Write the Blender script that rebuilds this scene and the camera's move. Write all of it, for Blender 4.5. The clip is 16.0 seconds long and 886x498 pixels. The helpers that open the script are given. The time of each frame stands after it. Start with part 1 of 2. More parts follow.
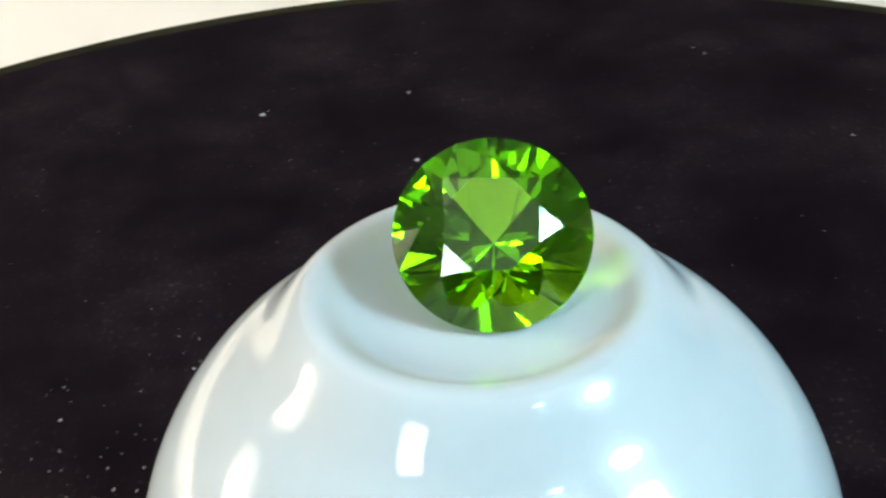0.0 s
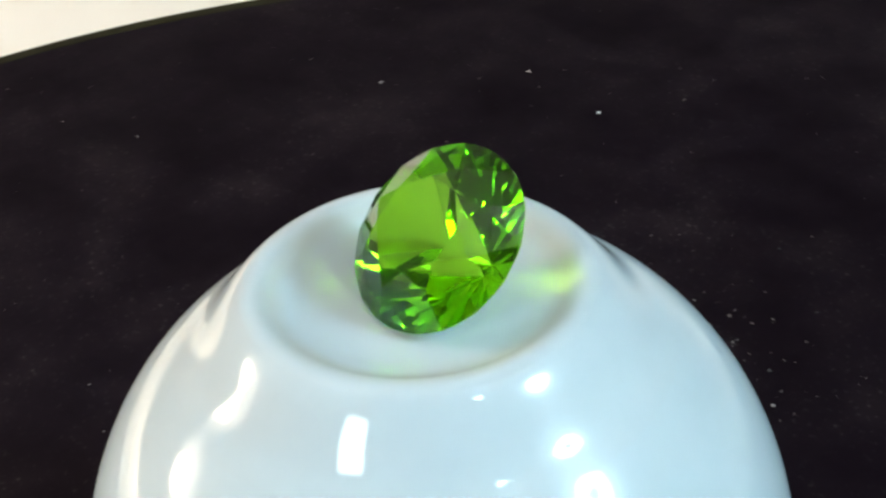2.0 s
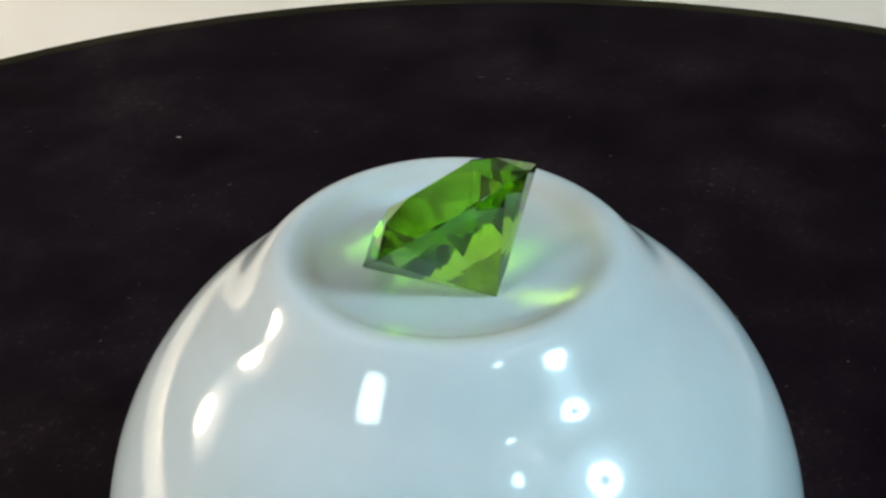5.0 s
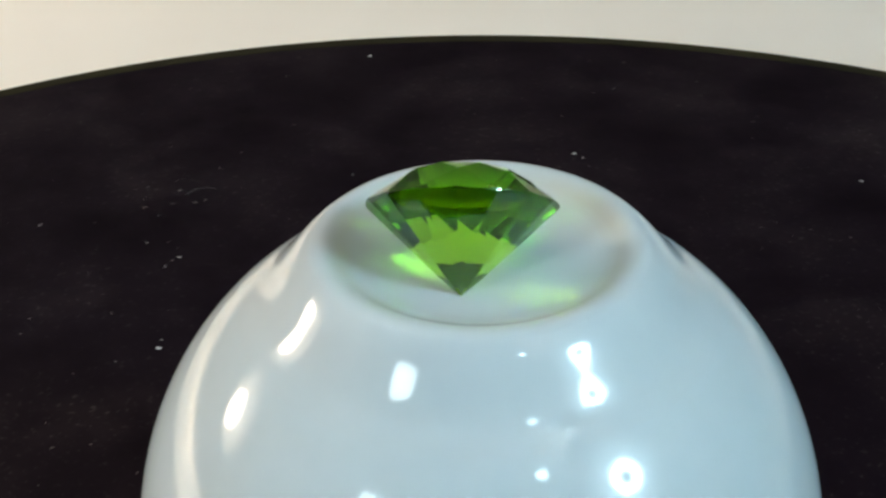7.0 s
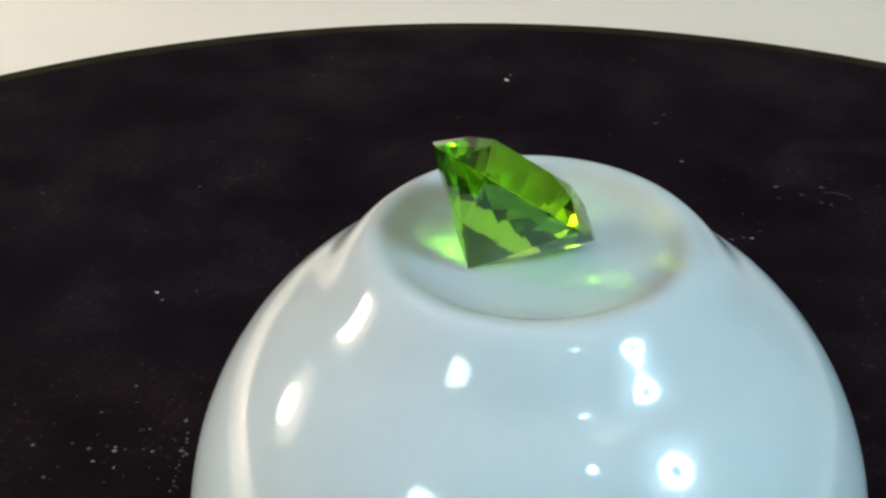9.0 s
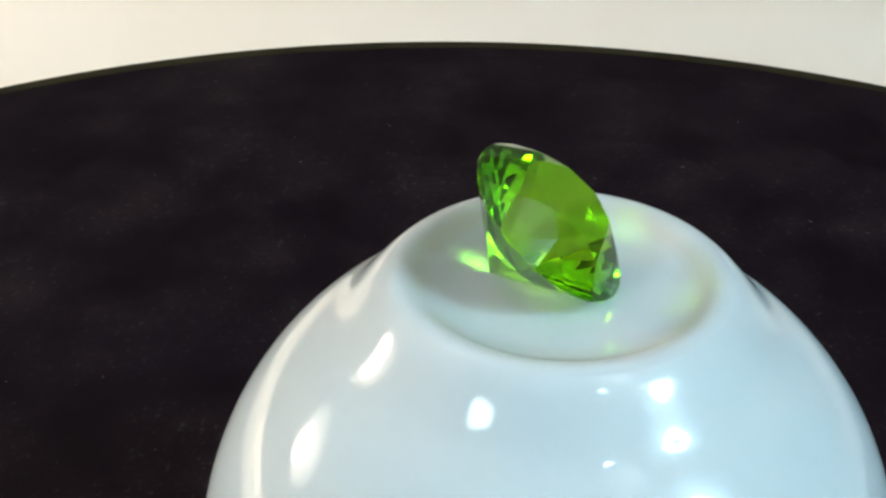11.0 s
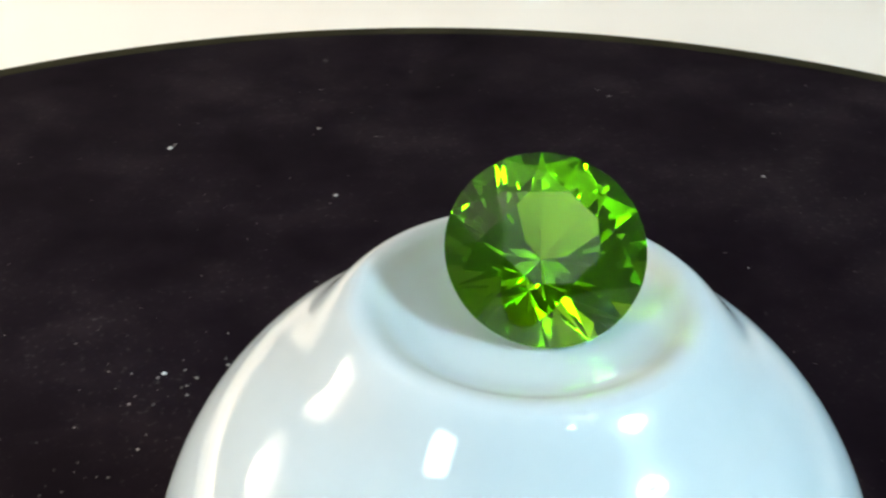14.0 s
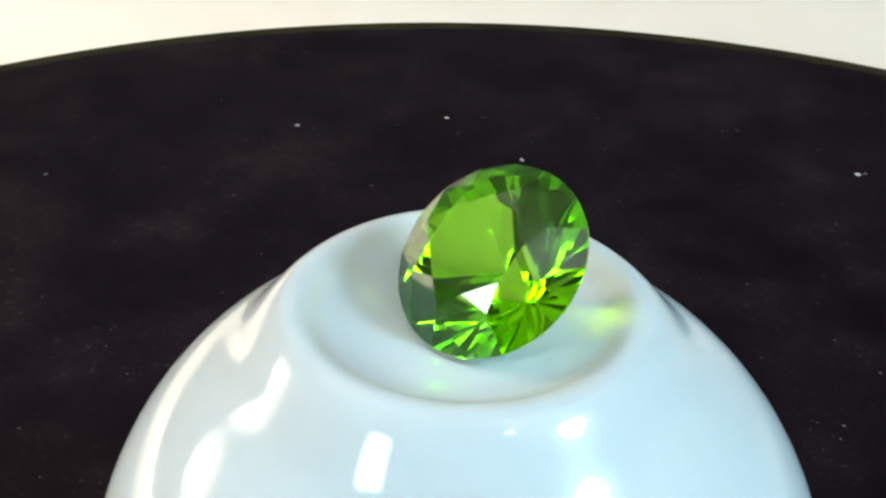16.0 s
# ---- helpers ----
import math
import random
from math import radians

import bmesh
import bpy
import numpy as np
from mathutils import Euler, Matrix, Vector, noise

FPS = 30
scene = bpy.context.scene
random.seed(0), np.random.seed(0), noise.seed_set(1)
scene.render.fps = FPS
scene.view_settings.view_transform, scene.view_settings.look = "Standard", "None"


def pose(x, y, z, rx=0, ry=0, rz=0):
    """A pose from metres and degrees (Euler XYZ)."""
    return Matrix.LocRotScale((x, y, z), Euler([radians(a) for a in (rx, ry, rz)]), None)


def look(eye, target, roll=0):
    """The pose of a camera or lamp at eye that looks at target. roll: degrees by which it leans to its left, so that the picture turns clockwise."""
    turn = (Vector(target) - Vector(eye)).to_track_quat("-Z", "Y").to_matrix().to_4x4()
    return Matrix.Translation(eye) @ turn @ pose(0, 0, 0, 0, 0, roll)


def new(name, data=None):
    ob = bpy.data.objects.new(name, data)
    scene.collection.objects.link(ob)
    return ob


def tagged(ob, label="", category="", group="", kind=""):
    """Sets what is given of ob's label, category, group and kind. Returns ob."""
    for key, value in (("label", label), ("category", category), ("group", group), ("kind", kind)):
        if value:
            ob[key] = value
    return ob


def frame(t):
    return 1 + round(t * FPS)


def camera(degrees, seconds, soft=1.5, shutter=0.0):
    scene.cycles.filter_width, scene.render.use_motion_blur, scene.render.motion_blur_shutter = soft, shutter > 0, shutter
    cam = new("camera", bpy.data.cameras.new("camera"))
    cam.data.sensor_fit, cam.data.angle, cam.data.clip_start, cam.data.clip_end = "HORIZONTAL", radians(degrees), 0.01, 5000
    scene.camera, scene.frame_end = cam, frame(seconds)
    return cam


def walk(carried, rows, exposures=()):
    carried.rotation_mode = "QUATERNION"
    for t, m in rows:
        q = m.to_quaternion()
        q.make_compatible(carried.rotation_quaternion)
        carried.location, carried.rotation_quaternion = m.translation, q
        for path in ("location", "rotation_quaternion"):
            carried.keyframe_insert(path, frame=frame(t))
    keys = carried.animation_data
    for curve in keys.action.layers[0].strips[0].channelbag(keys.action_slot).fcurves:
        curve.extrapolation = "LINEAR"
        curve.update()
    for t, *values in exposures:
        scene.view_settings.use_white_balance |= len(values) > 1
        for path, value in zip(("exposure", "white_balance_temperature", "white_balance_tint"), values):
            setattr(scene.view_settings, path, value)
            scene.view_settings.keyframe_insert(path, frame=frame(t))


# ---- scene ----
SPAN = 16.0
cam = camera(30.911, SPAN, soft=2.7, shutter=0.3)
PATH = [
    (0.0, pose(-0.00313, -0.08184, 0.09797, 55.858, 3.773, -5.339)),
    (0.5, pose(-0.00347, -0.08221, 0.09809, 55.689, 3.787, -5.294)),
    (1.0, pose(-0.00333, -0.08217, 0.09812, 55.370, 4.020, -5.184)),
    (1.5, pose(-0.00307, -0.08233, 0.09807, 55.276, 4.207, -5.114)),
    (2.0, pose(-0.00325, -0.08268, 0.09781, 55.528, 3.963, -5.371)),
    (2.5, pose(-0.00340, -0.08277, 0.09837, 54.922, 4.192, -4.988)),
    (3.0, pose(-0.00322, -0.08287, 0.09825, 54.857, 4.182, -4.504)),
    (3.5, pose(-0.00274, -0.08201, 0.09644, 54.837, 3.726, -4.027)),
    (4.0, pose(-0.00361, -0.08174, 0.09704, 54.430, 3.438, -3.530)),
    (4.2, pose(-0.00336, -0.08149, 0.09691, 54.920, 2.658, -1.588)),
    (6.3, pose(-0.00059, -0.08260, 0.09556, 57.695, 0.181, 2.714)),
    (6.5, pose(-0.00068, -0.08233, 0.09555, 57.941, 0.183, 2.860)),
    (7.0, pose(-0.00080, -0.08254, 0.09518, 58.155, 0.210, 2.862)),
    (7.5, pose(-0.00069, -0.08242, 0.09574, 57.865, 0.106, 3.178)),
    (8.0, pose(-0.00095, -0.08237, 0.09570, 57.840, -0.166, 2.991)),
    (8.5, pose(-0.00078, -0.08204, 0.09624, 57.519, -0.274, 3.187)),
    (9.0, pose(-0.00092, -0.08174, 0.09650, 57.345, -0.156, 2.878)),
    (9.2, pose(-0.00114, -0.08146, 0.09634, 57.751, -0.301, 2.645)),
    (11.3, pose(-0.00057, -0.08113, 0.09578, 58.060, -0.594, 2.028)),
    (11.5, pose(-0.00062, -0.08112, 0.09566, 58.036, -0.655, 1.857)),
    (12.0, pose(-0.00051, -0.08117, 0.09570, 58.078, -0.756, 1.770)),
    (12.5, pose(-0.00087, -0.08186, 0.09595, 58.000, -0.997, 1.662)),
    (13.0, pose(-0.00018, -0.08191, 0.09582, 58.298, -0.808, 1.651)),
    (13.5, pose(0.00033, -0.08170, 0.09563, 57.895, -0.711, 1.979)),
    (14.0, pose(0.00055, -0.08159, 0.09520, 57.795, -0.700, 2.075)),
    (14.5, pose(0.00074, -0.08159, 0.09500, 57.856, -0.626, 2.205)),
    (15.0, pose(0.00100, -0.08176, 0.09461, 57.960, -0.739, 2.532)),
    (15.5, pose(0.00157, -0.08130, 0.09464, 57.741, -0.380, 2.637)),
    (16.0, pose(0.00160, -0.08140, 0.09435, 57.792, -0.570, 2.699)),
]
EXPOSURES = [
    (0.0, 0.41), (1.0, 0.36), (2.0, 0.30), (3.0, 0.22), (4.0, -0.09), (6.3, -0.10), (9.0, -0.04), (11.3, 0.22), (12.5, 0.32), (14.5, 0.45), (16.0, 0.43),
]
walk(cam, PATH, EXPOSURES)

MM = 0.001
TURN_RATE = -24.746        # degrees a second, clockwise from above
CUP_AT = pose(0.00226, -0.00381, 0.01021, 0.05, 0.58, 0)
GEM_AT = (1.09, 0.79, 35.16)
GEM_AZ, GEM_EL = -96.55, 48.99
STEPS = [0.5 * i for i in range(33)]

# ---- world and lamps ----
scene.cycles.sample_clamp_indirect, scene.cycles.blur_glossy = 0.0, 0.05   # keeps the light that the stone throws on the cup
world = bpy.data.worlds.new("world")
scene.world = world
world.use_nodes = True
world.node_tree.nodes["Background"].inputs[0].default_value = (0.9, 0.95, 1.0, 1)
world.node_tree.nodes["Background"].inputs[1].default_value = 0.3


COOL = (0.54, 0.84, 1.0)


def table_beam(eye, target, size, watts, color, spread):
    """An extra narrow beam added at the warm lamp to brighten the table."""
    data = bpy.data.lights.new("table_beam", "AREA")
    data.shape, data.size, data.energy, data.color, data.spread = "DISK", size, watts, color, radians(spread)
    ob = new("table_beam", data)
    ob.matrix_world = look(eye, target)


table_beam((-0.511, 0.160, 0.158), (-0.34, 0.225, -0.018), 0.09, 1.6, (1.0, 0.84, 0.66), 110)


def fill_uplight(x, y, z, size, watts, color):
    """An added, unseen fill light that throws its light on the ceiling."""
    data = bpy.data.lights.new("fill_uplight", "AREA")
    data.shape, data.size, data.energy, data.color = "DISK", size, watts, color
    ob = new("fill_uplight", data)
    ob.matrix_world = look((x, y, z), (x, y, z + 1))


# Added fills for overall brightness off the ceiling; no such lamps are known.
FILL_UPLIGHTS = ((1.08, -0.73, 1.75, 10.0, (0.9, 0.97, 1.0), -0.75), (-0.2, -1.0, 1.3, 4.5, (1.0, 0.97, 0.94), -0.75), (-0.95, 0.75, 1.2, 17.0, (1.0, 0.88, 0.75), -0.018))
for up_x, up_y, up_z, up_watts, up_color, _ in FILL_UPLIGHTS:
    fill_uplight(up_x, up_y, up_z, 0.3, up_watts, up_color)

# ---- materials ----


def material(name):
    m = bpy.data.materials.new(name)
    m.use_nodes = True
    nt = m.node_tree
    return m, nt, nt.nodes["Principled BSDF"]


def node(nt, kind, **inputs):
    n = nt.nodes.new(kind)
    for key, value in inputs.items():
        n.inputs[key.replace("_", " ")].default_value = value
    return n


def ramp(nt, source, stops):
    r = nt.nodes.new("ShaderNodeValToRGB")
    els = r.color_ramp.elements
    while len(els) < len(stops):
        els.new(0.5)
    for e, (p, c) in zip(els, stops):
        e.position, e.color = p, (*c, 1)
    nt.links.new(source, r.inputs[0])
    return r.outputs[0]


def noise_tex(nt, scale, detail=4.0, rough=0.5):
    co = nt.nodes.new("ShaderNodeTexCoord")
    n = node(nt, "ShaderNodeTexNoise", Scale=scale, Detail=detail, Roughness=rough)
    nt.links.new(co.outputs["Object"], n.inputs["Vector"])
    return n


def bump(nt, source, strength, distance, bsdf):
    b = node(nt, "ShaderNodeBump", Strength=strength, Distance=distance)
    nt.links.new(source, b.inputs["Height"])
    nt.links.new(b.outputs[0], bsdf.inputs["Normal"])


def make_porcelain(name, low, high):
    m, nt, b = material(name)
    n = noise_tex(nt, 90.0, 5.0, 0.6)
    nt.links.new(ramp(nt, n.outputs[0], [(0.3, low), (0.7, high)]), b.inputs["Base Color"])
    b.inputs["Roughness"].default_value = 0.07
    b.inputs["IOR"].default_value = 1.5
    b.inputs["Subsurface Weight"].default_value = 0.2
    b.inputs["Subsurface Radius"].default_value = (1.0, 0.85, 0.7)
    b.inputs["Subsurface Scale"].default_value = 0.0008
    n2 = noise_tex(nt, 160.0, 2.0, 0.5)
    bump(nt, n2.outputs[0], 0.08, 0.0003, b)
    return m


PORCELAIN = make_porcelain("glazed_porcelain", (0.55, 0.62, 0.64), (0.61, 0.67, 0.69))


def make_foot():
    """Porcelain with a thin tan line inside the foot, light painted into its colour."""
    m = make_porcelain("porcelain_foot", (0.55, 0.615, 0.635), (0.61, 0.665, 0.68))
    nt = m.node_tree
    b = nt.nodes["Principled BSDF"]
    base = b.inputs["Base Color"].links[0].from_socket
    co = nt.nodes.new("ShaderNodeTexCoord")
    sep = nt.nodes.new("ShaderNodeSeparateXYZ")
    nt.links.new(co.outputs["Object"], sep.inputs[0])
    xy = nt.nodes.new("ShaderNodeCombineXYZ")
    nt.links.new(sep.outputs[0], xy.inputs[0])
    nt.links.new(sep.outputs[1], xy.inputs[1])
    ln = nt.nodes.new("ShaderNodeVectorMath")
    ln.operation = "LENGTH"
    nt.links.new(xy.outputs[0], ln.inputs[0])
    mr = node(nt, "ShaderNodeMapRange")
    mr.inputs[1].default_value, mr.inputs[2].default_value = 0.0076, 0.0104
    nt.links.new(ln.outputs["Value"], mr.inputs[0])
    band = ramp(nt, mr.outputs[0], [(0.1, (0, 0, 0)), (0.45, (0.62, 0.62, 0.62)), (0.62, (0.45, 0.45, 0.45)), (0.95, (0, 0, 0))])
    wob = noise_tex(nt, 240.0, 3.0)
    mul = nt.nodes.new("ShaderNodeMath")
    mul.operation = "MULTIPLY"
    nt.links.new(band, mul.inputs[0])
    nt.links.new(wob.outputs[0], mul.inputs[1])
    mix = nt.nodes.new("ShaderNodeMix")
    mix.data_type = "RGBA"
    nt.links.new(mul.outputs[0], mix.inputs[0])
    nt.links.new(base, mix.inputs[6])
    mix.inputs[7].default_value = (0.56, 0.50, 0.36, 1)
    nt.links.new(mix.outputs[2], b.inputs["Base Color"])
    return m


FOOT = make_foot()


def make_black():
    """Black acrylic with greasy smudges and a film of fine dust."""
    m, nt, b = material("black_acrylic")
    n = noise_tex(nt, 60.0, 6.0, 0.66)
    film = ramp(nt, n.outputs[0], [(0.36, (0.0030, 0.0016, 0.0034)), (0.52, (0.0066, 0.0040, 0.0066)), (0.74, (0.017, 0.0115, 0.0142))])
    grit = noise_tex(nt, 1500.0, 2.0, 0.6)
    mask = ramp(nt, grit.outputs[0], [(0.60, (0, 0, 0)), (0.74, (1, 1, 1))])
    patch = noise_tex(nt, 60.0, 4.0, 0.6)
    where = ramp(nt, patch.outputs[0], [(0.42, (0, 0, 0)), (0.72, (1, 1, 1))])
    mul = nt.nodes.new("ShaderNodeMath")
    mul.operation = "MULTIPLY"
    nt.links.new(mask, mul.inputs[0])
    nt.links.new(where, mul.inputs[1])
    mix = nt.nodes.new("ShaderNodeMix")
    mix.data_type = "RGBA"
    nt.links.new(mul.outputs[0], mix.inputs[0])
    nt.links.new(film, mix.inputs[6])
    mix.inputs[7].default_value = (0.075, 0.07, 0.065, 1)
    nt.links.new(mix.outputs[2], b.inputs["Base Color"])
    n2 = noise_tex(nt, 45.0, 5.0, 0.6)
    mr = node(nt, "ShaderNodeMapRange")
    mr.inputs[1].default_value, mr.inputs[2].default_value = 0.3, 0.7
    mr.inputs[3].default_value, mr.inputs[4].default_value = 0.30, 0.62
    nt.links.new(n2.outputs[0], mr.inputs[0])
    nt.links.new(mr.outputs[0], b.inputs["Roughness"])
    b.inputs["Specular IOR Level"].default_value = 0.085
    b.inputs["Specular Tint"].default_value = (1.0, 0.82, 1.0, 1)
    n3 = noise_tex(nt, 900.0, 3.0)
    bump(nt, n3.outputs[0], 0.05, 0.0001, b)
    return m


BLACK = make_black()


def make_rim():
    m, nt, b = material("olive_black_edge")
    n = noise_tex(nt, 120.0, 4.0)
    nt.links.new(ramp(nt, n.outputs[0], [(0.3, (0.012, 0.011, 0.005)), (0.7, (0.024, 0.022, 0.009))]), b.inputs["Base Color"])
    b.inputs["Roughness"].default_value = 0.5
    b.inputs["Specular IOR Level"].default_value = 0.12
    return m


RIM = make_rim()


def make_dust(name, low, high):
    m, nt, b = material(name)
    g = nt.nodes.new("ShaderNodeNewGeometry")
    nt.links.new(ramp(nt, g.outputs["Random Per Island"], [(0.0, low), (1.0, high)]), b.inputs["Base Color"])
    b.inputs["Roughness"].default_value = 0.8
    return m


DUST = make_dust("grey_dust", (0.05, 0.047, 0.044), (0.42, 0.385, 0.36))
SPECK = make_dust("pale_specks", (0.45, 0.45, 0.44), (0.85, 0.84, 0.82))


def make_table():
    m, nt, b = material("cream_tabletop")
    n = noise_tex(nt, 6.0, 5.0, 0.6)
    nt.links.new(ramp(nt, n.outputs[0], [(0.3, (0.79, 0.74, 0.665)), (0.7, (0.84, 0.795, 0.725))]), b.inputs["Base Color"])
    b.inputs["Roughness"].default_value = 0.5
    n2 = noise_tex(nt, 200.0, 3.0)
    bump(nt, n2.outputs[0], 0.05, 0.0005, b)
    return m


TABLE = make_table()


def make_wall(name, low, high):
    m, nt, b = material(name)
    n = noise_tex(nt, 3.0, 5.0)
    nt.links.new(ramp(nt, n.outputs[0], [(0.3, low), (0.7, high)]), b.inputs["Base Color"])
    b.inputs["Roughness"].default_value = 0.9
    return m


WALL = make_wall("wall_paint", (0.34, 0.325, 0.31), (0.40, 0.385, 0.37))
# Unseen south wall and floor, made dark so the stone shows more contrast.
DARKENED_WALL = make_wall("darkened_unseen_wall", (0.07, 0.068, 0.065), (0.09, 0.088, 0.084))


def make_ceiling():
    m, nt, b = material("ceiling_paint")
    n = noise_tex(nt, 4.0, 5.0)
    nt.links.new(ramp(nt, n.outputs[0], [(0.3, (0.76, 0.76, 0.75)), (0.7, (0.82, 0.82, 0.81))]), b.inputs["Base Color"])
    b.inputs["Roughness"].default_value = 0.9
    return m


CEILING = make_ceiling()


def make_gem():
    m, nt, b = material("green_crystal")
    b.inputs["Base Color"].default_value = (0.78, 0.98, 0.55, 1)
    b.inputs["Roughness"].default_value = 0.0
    b.inputs["IOR"].default_value = 1.67
    b.inputs["Specular Tint"].default_value = (0.8, 0.8, 0.8, 1)
    b.inputs["Transmission Weight"].default_value = 1.0
    return m


GEM = make_gem()


def make_gem_core():
    """The body colour of the crystal: each way through it takes out more red and blue, and a faint haze in it scatters."""
    m, nt, b = material("green_crystal_body")
    nt.nodes.remove(b)
    clear = node(nt, "ShaderNodeBsdfTransparent", Color=(0.76, 0.94, 0.26, 1))
    haze = node(nt, "ShaderNodeBsdfTranslucent", Color=(0.50, 0.80, 0.02, 1))
    mix = node(nt, "ShaderNodeMixShader", Fac=0.03)
    nt.links.new(clear.outputs[0], mix.inputs[1])
    nt.links.new(haze.outputs[0], mix.inputs[2])
    nt.links.new(mix.outputs[0], nt.nodes["Material Output"].inputs["Surface"])
    return m


GEM_CORE = make_gem_core()


def make_paint(name, low, high):
    m, nt, b = material(name)
    n = noise_tex(nt, 400.0, 4.0)
    nt.links.new(ramp(nt, n.outputs[0], [(0.3, low), (0.7, high)]), b.inputs["Base Color"])
    b.inputs["Roughness"].default_value = 0.15
    return m


RED_PAINT = make_paint("red_enamel_paint", (0.32, 0.03, 0.04), (0.45, 0.06, 0.06))
LILAC_PAINT = make_paint("lilac_enamel_paint", (0.42, 0.36, 0.48), (0.52, 0.46, 0.56))
NAVY_PAINT = make_paint("navy_enamel_paint", (0.015, 0.02, 0.07), (0.03, 0.035, 0.10))



def make_diffuser(name, color, strength, radius, stops):
    """A frosted diffuser with its own spread of light from the middle (0) to the edge (1)."""
    m, nt, b = material(name)
    co = nt.nodes.new("ShaderNodeTexCoord")
    ln = nt.nodes.new("ShaderNodeVectorMath")
    ln.operation = "LENGTH"
    nt.links.new(co.outputs["Object"], ln.inputs[0])
    mr = node(nt, "ShaderNodeMapRange")
    mr.inputs[2].default_value = radius
    nt.links.new(ln.outputs["Value"], mr.inputs[0])
    glow = ramp(nt, mr.outputs[0], [(p, (v, v, v)) for p, v in stops])
    mul = nt.nodes.new("ShaderNodeMath")
    mul.operation = "MULTIPLY"
    mul.inputs[1].default_value = strength
    nt.links.new(glow, mul.inputs[0])
    b.inputs["Base Color"].default_value = (0.7, 0.7, 0.7, 1)
    b.inputs["Emission Color"].default_value = (*color, 1)
    nt.links.new(mul.outputs[0], b.inputs["Emission Strength"])
    return m


COOL_GLOW = make_diffuser("cool_diffuser", COOL, 76.0, 0.105, [(0.0, 0.02), (0.15, 0.03), (0.19, 1.0), (0.36, 1.0), (0.45, 0.12), (0.62, 0.07), (0.85, 0.04), (1.0, 0.002)])
WARM_GLOW = make_diffuser("warm_diffuser", (1.0, 0.86, 0.70), 13.0, 0.11, [(0.0, 1.0), (0.15, 0.85), (0.35, 0.5), (0.65, 0.28), (0.88, 0.12), (1.0, 0.01)])
WHITE_GLOW = make_diffuser("white_diffuser", (0.74, 0.92, 1.0), 22.0, 0.095, [(0.0, 1.0), (0.6, 1.0), (0.9, 0.8), (1.0, 0.6)])
SMALL_GLOW = make_diffuser("small_diffuser", COOL, 45.0, 0.016, [(0.0, 1.0), (0.8, 1.0), (1.0, 0.4)])


def make_enamel():
    m, nt, b = material("grey_enamel")
    n = noise_tex(nt, 30.0, 4.0)
    nt.links.new(ramp(nt, n.outputs[0], [(0.3, (0.10, 0.10, 0.105)), (0.7, (0.14, 0.14, 0.145))]), b.inputs["Base Color"])
    b.inputs["Roughness"].default_value = 0.4
    return m


ENAMEL = make_enamel()

# ---- mesh helpers ----


def part(name, bm, mat, parent=None, label="", smooth=False):
    me = bpy.data.meshes.new(name)
    bm.to_mesh(me)
    bm.free()
    me.materials.append(mat)
    if smooth:
        for f in me.polygons:
            f.use_smooth = True
    ob = new(name, me)
    if parent is not None:
        ob.parent = parent
    if label:
        tagged(ob, label)
    return ob


def lathe(profile, segments=192):
    """A surface of revolution about z from (radius, height) in millimetres."""
    bm = bmesh.new()
    rings = []
    for r, z in profile:
        if r < 1e-6:
            rings.append([bm.verts.new((0, 0, z * MM))])
            continue
        rings.append([bm.verts.new((r * MM * math.cos(2 * math.pi * k / segments), r * MM * math.sin(2 * math.pi * k / segments), z * MM)) for k in range(segments)])
    for a, b in zip(rings, rings[1:]):
        for k in range(segments):
            j = (k + 1) % segments
            if len(a) == 1:
                bm.faces.new((a[0], b[j], b[k]))
            elif len(b) == 1:
                bm.faces.new((a[k], a[j], b[0]))
            else:
                bm.faces.new((a[k], a[j], b[j], b[k]))
    return bm


def smooth_curve(points, per=8):
    """Catmull-Rom through (r, z) points."""
    out = []
    n = len(points)
    for i in range(n - 1):
        p0, p1, p2, p3 = points[max(i - 1, 0)], points[i], points[i + 1], points[min(i + 2, n - 1)]
        for s in range(per):
            t = s / per
            out.append(tuple(0.5 * (2 * b + (c - a) * t + (2 * a - 5 * b + 4 * c - d) * t * t + (3 * b - a - 3 * c + d) * t ** 3) for a, b, c, d in zip(p0, p1, p2, p3)))
    out.append(points[-1])
    return out


# ---- setting ----


def slab(name, x0, x1, y0, y1, z0, z1, mat):
    bm = bmesh.new()
    bmesh.ops.create_cube(bm, size=1.0, matrix=Matrix.Translation(((x0 + x1) / 2, (y0 + y1) / 2, (z0 + z1) / 2)) @ Matrix.Diagonal((x1 - x0, y1 - y0, z1 - z0, 1)))
    return part(name, bm, mat)


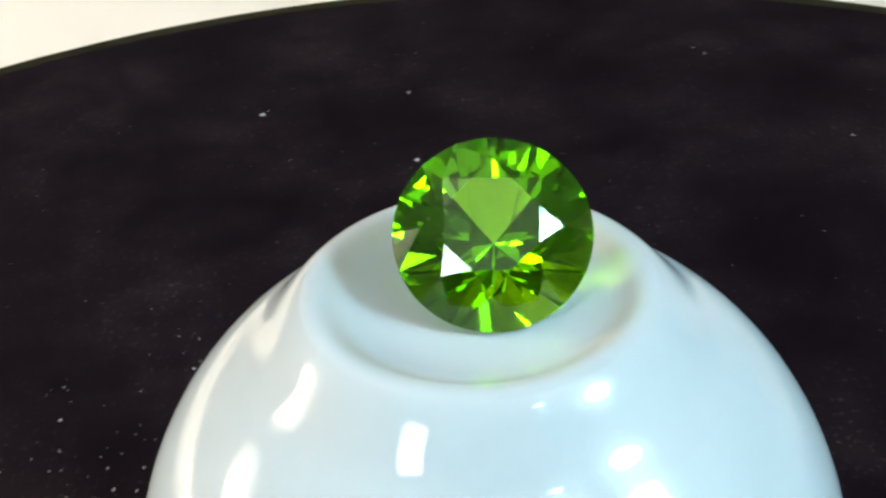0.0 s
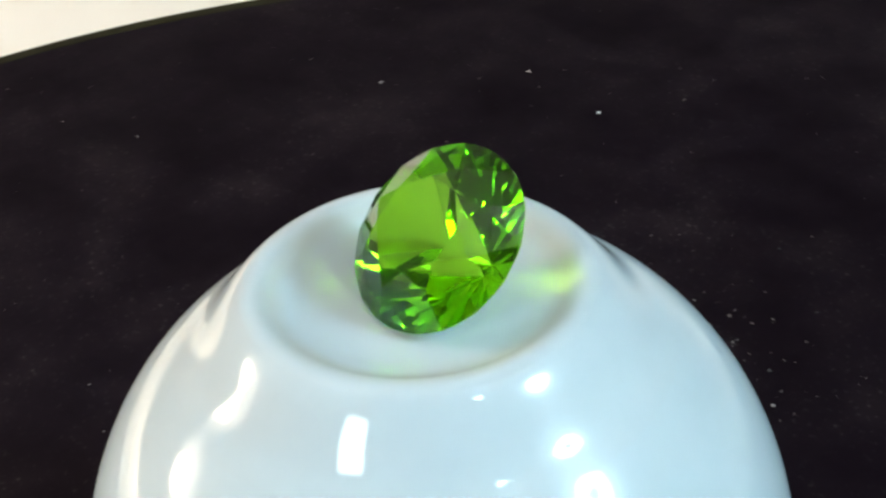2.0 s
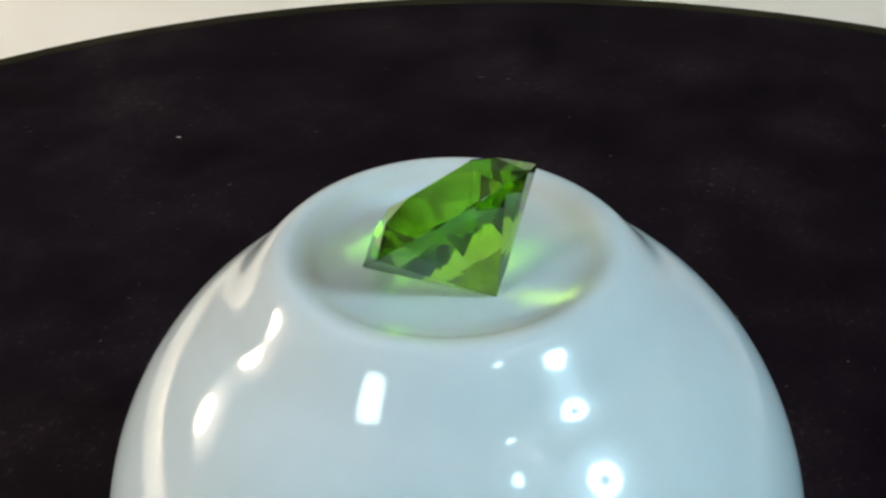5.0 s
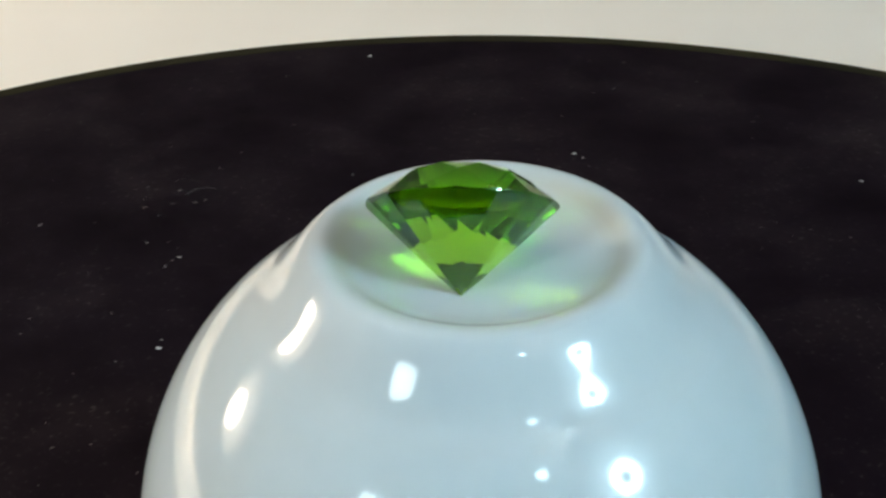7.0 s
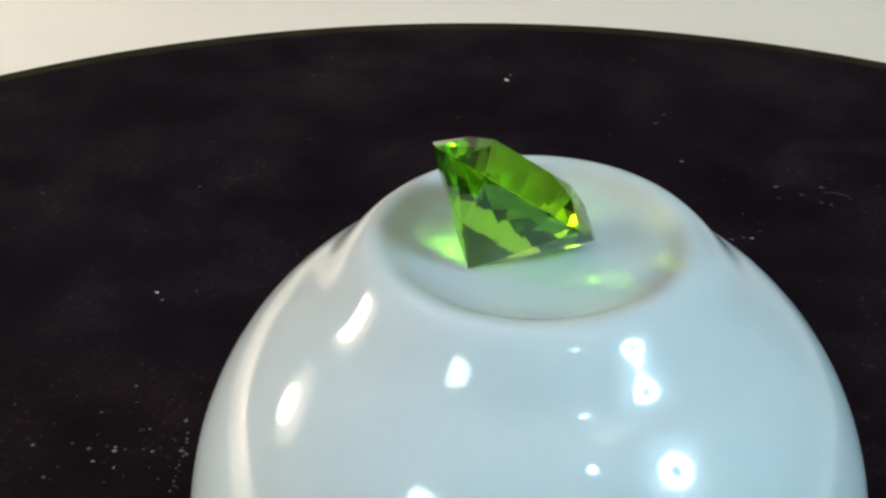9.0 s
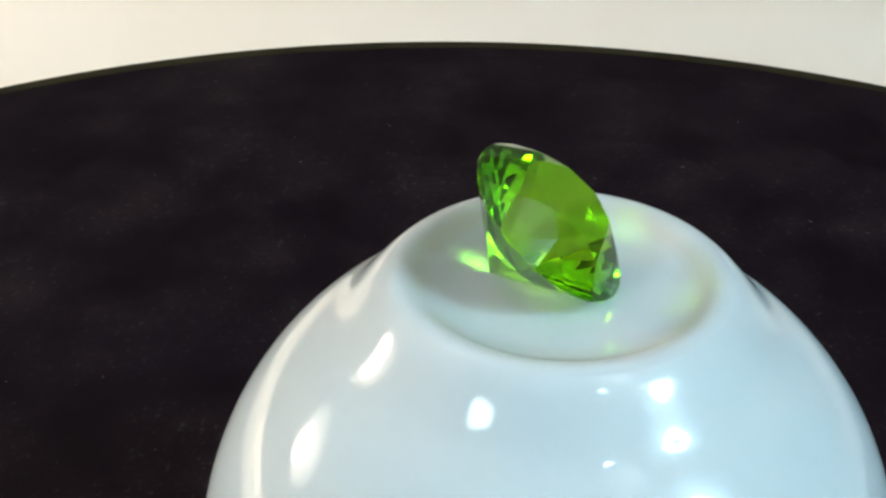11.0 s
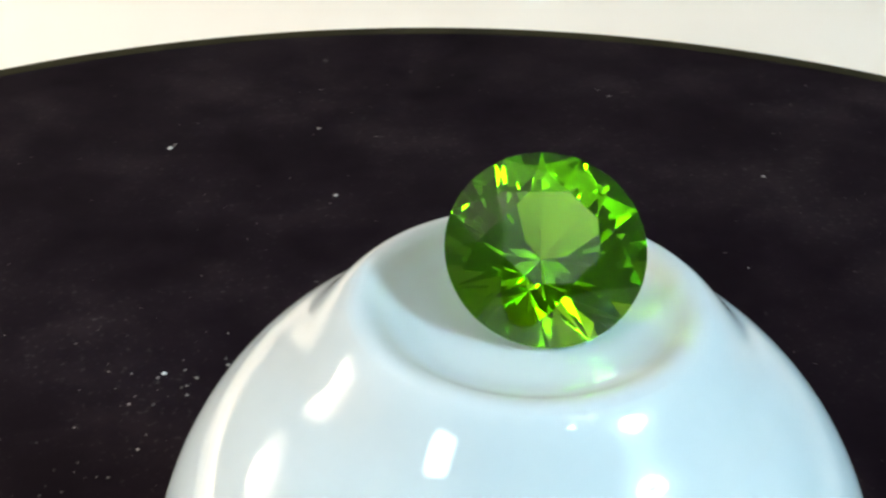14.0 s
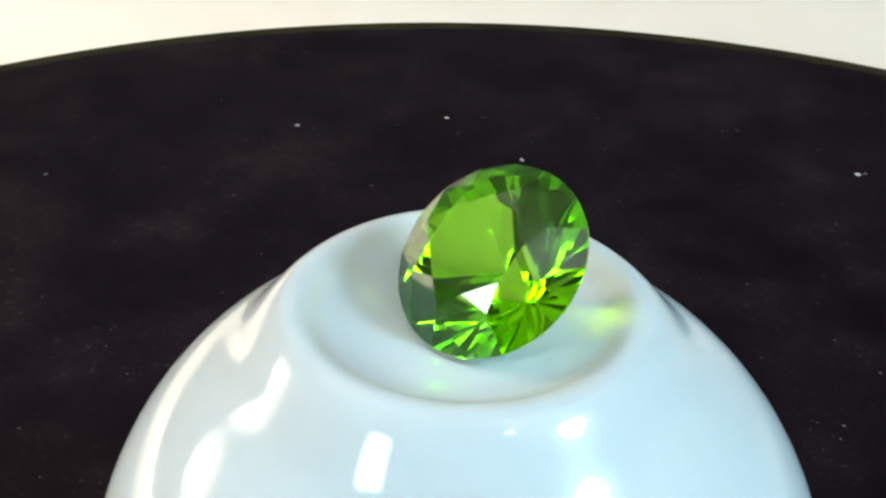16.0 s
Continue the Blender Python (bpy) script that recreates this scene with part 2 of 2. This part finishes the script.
def build_setting():
    top = slab("tabletop", -1.5, 0.9, -0.6, 1.5, -0.048, -0.018, TABLE)
    mod = top.modifiers.new("edge", "BEVEL")
    mod.width, mod.segments = 0.004, 3
    tagged(top, "smooth cream tabletop under the black turntable", "table", kind="structure")
    for name, box in (("wall_north", (-1.6, 1.6, 1.6, 1.7, -0.75, 1.85)), ("wall_south", (-1.6, 1.6, -1.7, -1.6, -0.75, 1.85)),
                      ("wall_east", (1.6, 1.7, -1.7, 1.7, -0.75, 1.85)), ("wall_west", (-1.7, -1.6, -1.7, 1.7, -0.75, 1.85)),
                      ("ceiling", (-1.7, 1.7, -1.7, 1.7, 2.2, 2.3)), ("floor", (-1.7, 1.7, -1.7, 1.7, -0.85, -0.75))):
        x0, x1, y0, y1, z0, z1 = box
        if name.startswith("wall"):
            z1 = 2.2
        tagged(slab(name, x0, x1, y0, y1, z0, z1, CEILING if name == "ceiling" else DARKENED_WALL if name in ("wall_south", "floor") else WALL), "plain painted unseen " + name.split("_")[0], name.split("_")[0], kind="structure")


def squared(bm, power):
    """Turns a lathed round outline into a rounded square."""
    for v in bm.verts:
        r = math.hypot(v.co.x, v.co.y)
        if r > 1e-6:
            c, q = abs(v.co.x) / r, abs(v.co.y) / r
            k = 1.0 / (c ** power + q ** power) ** (1 / power)
            v.co.x, v.co.y = v.co.x * k, v.co.y * k
    return bm


def build_desk_lamp(az, el, dist, radius, glow, label, aim=(0.0, -0.004, 0.038), power=2.0, tall=1.0, reach=0.07):
    """A lamp with a frosted diffuser (round, or a rounded square at a high power) on an upright post that stands on the table."""
    a, e = radians(az), radians(el)
    aim = Vector(aim)
    head = Vector((0.0, -0.004, 0.038)) + Vector((math.cos(e) * math.cos(a), math.cos(e) * math.sin(a), math.sin(e))) * dist
    thing = tagged(new("desk_lamp"), label, "lamp", group="lamps beside the turntable")
    back = (head - aim).normalized() * 0.07
    out = Vector((math.cos(a), math.sin(a), 0)) * reach
    foot = Vector((head.x + back.x + out.x, head.y + back.y + out.y, -0.018))
    thing.location = foot
    turn = look(head - foot, aim - foot)
    r = radius / MM
    shape = Matrix.Diagonal((1, tall, 1, 1))
    for name, profile, mat in (("diffuser", [(r, 0), (r * 0.8, -1.5), (r * 0.5, -3), (0.001, -4)], glow), ("shade", [(r + 4, -8), (r + 4, 2), (r * 0.85, 30), (r * 0.4, 48), (0.001, 52)], ENAMEL)):
        bm = squared(lathe(profile, 64), power)
        bmesh.ops.transform(bm, matrix=shape, verts=bm.verts)
        part(name, bm, mat, thing, "glowing frosted diffuser" if mat is glow else "", smooth=True).matrix_basis = turn
    hub = head + back * 0.7 - foot
    top = hub.z / MM
    part("post", lathe([(5, 12), (5, top + 6), (0.001, top + 9)], 20), ENAMEL, thing, smooth=True)
    arm = part("arm", lathe([(0.001, 0), (4, 0), (4, math.hypot(hub.x, hub.y) / MM), (0.001, math.hypot(hub.x, hub.y) / MM + 1)], 16), ENAMEL, thing, smooth=True)
    arm.matrix_basis = Matrix.Translation((0, 0, hub.z)) @ Vector((hub.x, hub.y, 0)).to_track_quat("Z", "Y").to_matrix().to_4x4()
    part("base", lathe([(62, 0), (64, 2), (62, 8), (40, 12), (0.001, 14)], 48), ENAMEL, thing, smooth=True)
    return thing


def build_fill_stand(x, y, z, foot):
    """An added stand for an unseen fill light: a bowl open at the top on a slim pole."""
    thing = tagged(new("fill_stand"), "slim grey metal stand added under an unseen fill light", "lamp", group="uplighters round the table")
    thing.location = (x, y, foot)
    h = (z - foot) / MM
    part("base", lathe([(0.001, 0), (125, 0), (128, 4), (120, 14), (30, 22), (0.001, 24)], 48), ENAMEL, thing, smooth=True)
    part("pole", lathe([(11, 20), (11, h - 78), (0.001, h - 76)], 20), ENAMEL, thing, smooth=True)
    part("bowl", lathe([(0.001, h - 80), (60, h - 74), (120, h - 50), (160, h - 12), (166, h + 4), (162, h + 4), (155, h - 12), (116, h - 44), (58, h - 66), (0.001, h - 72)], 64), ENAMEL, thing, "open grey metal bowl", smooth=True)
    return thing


# ---- turntable ----
DISC_R = 129.5


def fleck(bm, x, y, size, rng, z=0.0):
    """A small irregular crumb lying on the plate."""
    n = rng.choice((4, 5, 6))
    a0, stretch, turn = rng.uniform(0, 6.28), rng.uniform(0.4, 1.0), rng.uniform(0, 6.28)
    ring = []
    for k in range(n):
        a = a0 + 2 * math.pi * k / n
        r = size * rng.uniform(0.6, 1.0)
        u, v = r * math.cos(a), r * math.sin(a) * stretch
        ring.append(bm.verts.new(((x + u * math.cos(turn) - v * math.sin(turn)) * MM, (y + u * math.sin(turn) + v * math.cos(turn)) * MM, z * MM)))
    tip = bm.verts.new((x * MM, y * MM, (z + size * rng.uniform(0.25, 0.6)) * MM))
    for k in range(n):
        bm.faces.new((ring[k], ring[(k + 1) % n], tip))


def hair(bm, x, y, length, width, turn, bend, z=0.02):
    """A thin curved fibre or scratch."""
    prev = None
    for k in range(9):
        s = k / 8 - 0.5
        a = turn + bend * s
        px, py = x + length * s * math.cos(turn) - bend * length * s * s * math.sin(turn), y + length * s * math.sin(turn) + bend * length * s * s * math.cos(turn)
        nx, ny = -math.sin(a) * width / 2, math.cos(a) * width / 2
        row = [bm.verts.new(((px + nx) * MM, (py + ny) * MM, z * MM)), bm.verts.new((px * MM, py * MM, (z + width * 0.5) * MM)), bm.verts.new(((px - nx) * MM, (py - ny) * MM, z * MM))]
        if prev:
            bm.faces.new((prev[0], row[0], row[1], prev[1]))
            bm.faces.new((prev[1], row[1], row[2], prev[2]))
        prev = row


def build_turntable():
    table = tagged(new("turntable"), "round black acrylic turntable plate with dust, slowly turning", "turntable")
    r = DISC_R
    part("plate", lathe([(0, 0), (30, 0), (60, 0), (90, 0), (r - 2.62, 0), (r - 2.6, -0.05), (r - 2.6, -6.0), (0, -6.0)], 256), BLACK, table)
    part("rim", lathe(smooth_curve([(r - 2.59, -0.1), (r - 2.54, -0.02), (r - 2.3, 0.0), (r - 1.2, -0.01), (r - 0.6, -0.05), (r - 0.15, -0.2), (r, -0.6), (r, -3.0), (r - 0.3, -6.2), (r - 2.5, -6.2)], 5), 256), RIM, table, "olive-black rounded edge", smooth=True)
    part("base", lathe([(0, -6), (60, -6), (62, -7), (62, -17.5), (60, -18), (0, -18)], 96), RIM, table, "round black foot of the turntable")
    rng = random.Random(4)
    bm = bmesh.new()
    for x, y in ((46.5, -79.7), (29.9, -71.5), (-17.4, -92.3), (-51.0, -82.8), (7.1, -122.8), (30.8, -54.0), (41.7, 101.6), (54.0, 77.6), (69.3, 66.2), (-62.8, 77.3), (-90.5, 35.6),
                 (2.9, 99.3), (-29.4, 29.7), (67.8, -16.9), (47.8, -13.3), (76.6, -80.3), (2.6, 82.4), (-15.8, 97.4), (-76.1, 63.8), (-49.0, 74.6), (51.6, -21.9), (-19.1, 50.8)):
        fleck(bm, x, y, rng.uniform(0.24, 0.46), rng)
        if rng.random() < 0.5:
            fleck(bm, x + rng.uniform(-2, 2), y + rng.uniform(-2, 2), 0.18, rng)
    part("speck", bm, SPECK, table, "pale crumbs lying on the black plate")["kind"] = "stuff"
    bm = bmesh.new()
    for x, y, spread, count in ((46, -2, 6, 55), (-35, 35, 5, 24), (-17, 50, 5, 36), (-28, 31, 4, 18), (-5, 45, 6, 40), (29, -87, 5, 16), (-4, -85, 4, 10)):
        for _ in range(count):
            fleck(bm, rng.gauss(x, spread), rng.gauss(y, spread), rng.choice((0.08, 0.1, 0.14, 0.2, 0.3)), rng)
    for k in range(14):
        fleck(bm, 40.8 + 5.4 * k / 13 + rng.uniform(-0.2, 0.2), 1.0 - 5.9 * k / 13 + rng.uniform(-0.2, 0.2), rng.choice((0.1, 0.14, 0.18)), rng)
    for x, y in ((49.0, 1.5), (46.5, -1.0), (48.0, -6.0), (44.0, -3.0), (51.0, 3.0), (-35.0, 36.0), (-31.0, 34.5), (-26.8, 32.3), (-17.0, 51.0), (-16.0, 49.5)):
        fleck(bm, x, y, rng.uniform(0.2, 0.34), rng)
    for _ in range(900):
        a, d = rng.uniform(0, 6.28), 122 * math.sqrt(rng.uniform(0.04, 1))
        fleck(bm, d * math.cos(a), d * math.sin(a), rng.choice((0.05, 0.07, 0.09, 0.12, 0.17)), rng)
    part("dust", bm, DUST, table, "fine grey dust scattered over the plate")["kind"] = "stuff"
    bm = bmesh.new()
    for x, y, ln, turn, bend in ((28.6, -86.9, 5, 0.3, 0.8), (-3.8, -84.9, 4, -0.4, 1.0), (-5.6, 41.6, 5, 0.6, 1.4), (-30.2, 28.2, 4, 2.2, 0.7), (-8, 44, 3, 1.1, 0.6)):
        hair(bm, x, y, ln * 0.7, 0.05, turn, bend)
    part("fibre", bm, DUST, table, "thin curled lint fibres")["kind"] = "stuff"
    return table


# ---- cup ----
BODY_Z, BODY_R, BODY_H, BODY_E = 7.70, 23.69, 24.69, 0.926


def petal(az, z, tilt, size):
    """A brush-stroke shape that follows the round wall of the cup, a hair proud of the glaze."""
    bm = bmesh.new()
    rows = []
    for i in range(9):
        s = i / 8
        wide = 1.5 * math.sin(math.pi * min(max(s, 0.03), 0.97)) ** 0.7
        row = []
        for j in range(5):
            u, v = (j / 2 - 1) * wide * size ** 0.2, 0.9 + 4.2 * s * size
            a = radians(tilt)
            across, up = u * math.cos(a) - v * math.sin(a), u * math.sin(a) + v * math.cos(a)
            h = z + up
            r = BODY_R if h <= BODY_Z else BODY_R * (1 - ((h - BODY_Z) / BODY_H) ** (2 / BODY_E)) ** (BODY_E / 2)
            r += 0.05
            q = radians(az) + across / r
            row.append(bm.verts.new((r * MM * math.cos(q), r * MM * math.sin(q), h * MM)))
        rows.append(row)
    for a, b in zip(rows, rows[1:]):
        for j in range(4):
            bm.faces.new((a[j], a[j + 1], b[j + 1], b[j]))
    return bm


def build_cup():
    cup = tagged(new("teacup"), "small white glazed porcelain teacup standing upside down", "cup")
    low = -10.2
    outer = [(22.2, low), (22.9, low + 0.15), (23.4, low + 0.8)]
    outer = smooth_curve(outer + [(23.6, low + 3), (23.68, -2.0), (23.69, 4.0)], 4)

    def outside(r):
        """Body height at a radius, with the foot swelling out of it."""
        c = (r / BODY_R) ** (1 / BODY_E)
        u = min(max((15.0 - r) / 5.1, 0.0), 1.0)
        return BODY_Z + BODY_H * math.sqrt(1 - c * c) ** BODY_E + 1.89 * u ** 3 * (10 - 15 * u + 6 * u * u)

    top = math.acos((15.5 / BODY_R) ** (1 / BODY_E))
    arc = [(BODY_R * math.cos(top * k / 40) ** BODY_E, BODY_Z + BODY_H * math.sin(top * k / 40) ** BODY_E) for k in range(41)]
    inner = [(22.2, low), (21.6, low + 0.4), (21.4, low + 3), (21.4, 5.0)] + [(21.4 * math.cos(k / 16 * math.pi / 2), 7.0 + 21.6 * math.sin(k / 16 * math.pi / 2)) for k in range(17)]
    part("body", lathe(inner[::-1] + outer[1:] + arc), PORCELAIN, cup, smooth=True)
    radii = [15.5 - 0.12 * k for k in range(40)]
    rise = outside(10.75)
    lip = smooth_curve([(10.87, outside(10.87)), (10.75, rise), (10.4, rise + 0.13), (10.05, rise + 0.18), (9.7, rise + 0.14), (9.35, rise + 0.015), (8.95, 31.83), (8.5, 31.585), (7.9, 31.32), (7.2, 31.13), (6.2, 31.0), (4.5, 30.95), (2.0, 30.94), (0.001, 30.94)], 8)[8:]
    cut = next(k for k, (r, z) in enumerate(lip) if r < 7.0)
    foot = [(r, outside(r)) for r in radii[:-1]] + lip[:cut + 1]
    part("foot_ring", lathe(foot), FOOT, cup, "white glazed rounded foot ring with tan light painted inside", smooth=True)
    part("base", lathe(lip[cut:]), PORCELAIN, cup, "shallow glazed hollow inside the foot ring", smooth=True)
    for name, mat, tilt, size in (("painted_petal", RED_PAINT, 0, 1.0), ("painted_petal", RED_PAINT, 72, 1.0), ("painted_petal", LILAC_PAINT, 144, 1.0), ("painted_petal", RED_PAINT, 216, 1.0),
                                  ("painted_petal", LILAC_PAINT, 288, 1.0), ("painted_leaf", NAVY_PAINT, 36, 1.6), ("painted_leaf", NAVY_PAINT, 180, 1.6), ("painted_leaf", NAVY_PAINT, 324, 1.5)):
        part(name, petal(95.0, 3.0, tilt, size), mat, cup, smooth=True)
    return cup


# ---- gem ----


def build_gem():
    """A round brilliant: table, eight-fold crown, round girdle, pavilion with a low second tier at the culet."""
    R, rt, deep, girdle = 5.98, 0.50, 5.53, 0.10
    gem = tagged(new("gemstone"), "vivid green round brilliant-cut gemstone lying tilted on its side", "gemstone")
    crown_h = 0.365 * R
    ta = (crown_h - girdle) / (R * (1 - rt))
    rs, rl, rk = 0.70, 0.235, 0.185
    c = math.cos(radians(22.5))

    def at(radius, z, deg):
        return Vector((radius * R * math.cos(radians(deg)), radius * R * math.sin(radians(deg)), z))

    def ring(radius, z, off):
        return [at(radius, z, 45 * k + off) for k in range(8)]

    T = ring(rt, crown_h, 22.5)
    S = ring(rs, crown_h - ta * (rs * c - rt) * R, 45)
    apex = -deep - 0.06
    tp = (-girdle - apex) / R
    L = ring(rl, apex + tp * rl * c * R, 45)
    K = ring(rk, apex + tp * rk * R, 22.5)
    J = ring(rk, apex + tp * rk * c * R, 45)
    C = Vector((0, 0, apex + 0.004))
    N = 5                                   # girdle steps for each half facet

    def arc(a, b, deg_a, deg_b, inner):
        """Points on the girdle's cylinder between two corners, on the plane of the half facet."""
        nor = (b - a).cross(inner - a)
        out = []
        for q in range(N + 1):
            p = at(1, 0, deg_a + (deg_b - deg_a) * q / N)
            p.z = a.z - (nor.x * (p.x - a.x) + nor.y * (p.y - a.y)) / nor.z
            out.append(p)
        return out

    def shell(faces):
        bm = bmesh.new()
        made = {}
        for f in faces:
            vs = []
            for v in f:
                key = tuple(round(q, 4) for q in v)
                if key not in made:
                    made[key] = bm.verts.new(v * MM)
                vs.append(made[key])
            bm.faces.new(vs)
        return bm

    crown, rim, pav, tip = [], [], [], []
    for k in range(8):
        j, i = (k + 1) % 8, (k - 1) % 8
        d0, d1, d2 = 45 * k + 22.5, 45 * k + 45, 45 * k + 67.5
        g0, g1, g2 = at(1, girdle, d0), at(1, girdle, d1), at(1, girdle, d2)
        h0, h1, h2 = at(1, -girdle, d0), at(1, -girdle, d1), at(1, -girdle, d2)
        up_a, up_b = arc(g0, g1, d0, d1, S[k]), arc(g1, g2, d1, d2, S[k])
        lo_a, lo_b = arc(h0, h1, d0, d1, L[k]), arc(h1, h2, d1, d2, L[k])
        crown += [(T[k], S[k], T[j]), (T[k], S[i], g0, S[k]), (S[k], *up_a), (S[k], *up_b)]
        for up, lo in ((up_a, lo_a), (up_b, lo_b)):
            for q in range(N):
                rim.append((up[q], lo[q], lo[q + 1], up[q + 1]))
        pav += [(K[k], J[k], L[k], h0, L[i], J[i]), (L[k], *reversed(lo_a)), (L[k], *reversed(lo_b))]
        tip += [(C, J[k], K[k]), (C, K[j], J[k])]
    part("table_facet", shell([tuple(T)]), GEM, gem)
    part("crown", shell(crown), GEM, gem)
    part("girdle", shell(rim), GEM, gem)
    part("pavilion", shell(pav), GEM, gem)
    part("culet", shell(tip), GEM, gem)
    core = shell([tuple(T)] + crown + rim + pav + tip)
    bmesh.ops.transform(core, matrix=Matrix.Translation((0, 0, -1.2 * MM)) @ Matrix.Scale(0.996, 4) @ Matrix.Translation((0, 0, 1.2 * MM)), verts=core.verts)
    part("crystal_body", core, GEM_CORE, gem, "clear green body of the stone")
    return gem


build_setting()
build_desk_lamp(-26, 36, 0.46, 0.105, COOL_GLOW, "grey desk lamp with a cool white frosted diffuser")
# Stand-in for an unseen tall window-like source; its lamp body is added.
build_desk_lamp(-132, 27.5, 0.46, 0.041, WHITE_GLOW, "stand-in for an unseen tall white light, on an added grey lamp body", power=6.0, tall=2.0)
build_desk_lamp(164, 14, 0.56, 0.11, WARM_GLOW, "grey desk lamp shining warm light down on the table", (-0.374, 0.208, -0.018), reach=0.4)
build_desk_lamp(-58, 51, 0.50, 0.016, SMALL_GLOW, "small grey spot lamp with a cool white lens")
for up_x, up_y, up_z, _, _, up_foot in FILL_UPLIGHTS:
    build_fill_stand(up_x, up_y, up_z, up_foot)
turntable = build_turntable()
teacup = build_cup()
gemstone = build_gem()


def gem_pose():
    a, e = radians(GEM_AZ), radians(GEM_EL)
    n = Vector((math.cos(e) * math.cos(a), math.cos(e) * math.sin(a), math.sin(e)))
    u = Vector((0, 0, 1)).cross(n).normalized()
    v = n.cross(u)
    m = Matrix((u, v, n)).transposed().to_4x4() @ pose(0, 0, 0, 0, 0, -1.5)
    return CUP_AT @ Matrix.Translation(Vector(GEM_AT) * MM) @ m


def motions():
    stone = gem_pose()
    turns = [(t, pose(0, 0, 0, 0, 0, TURN_RATE * t)) for t in STEPS]
    walk(turntable, turns)
    walk(teacup, [(t, m @ CUP_AT) for t, m in turns])
    walk(gemstone, [(t, m @ stone) for t, m in turns])


motions()
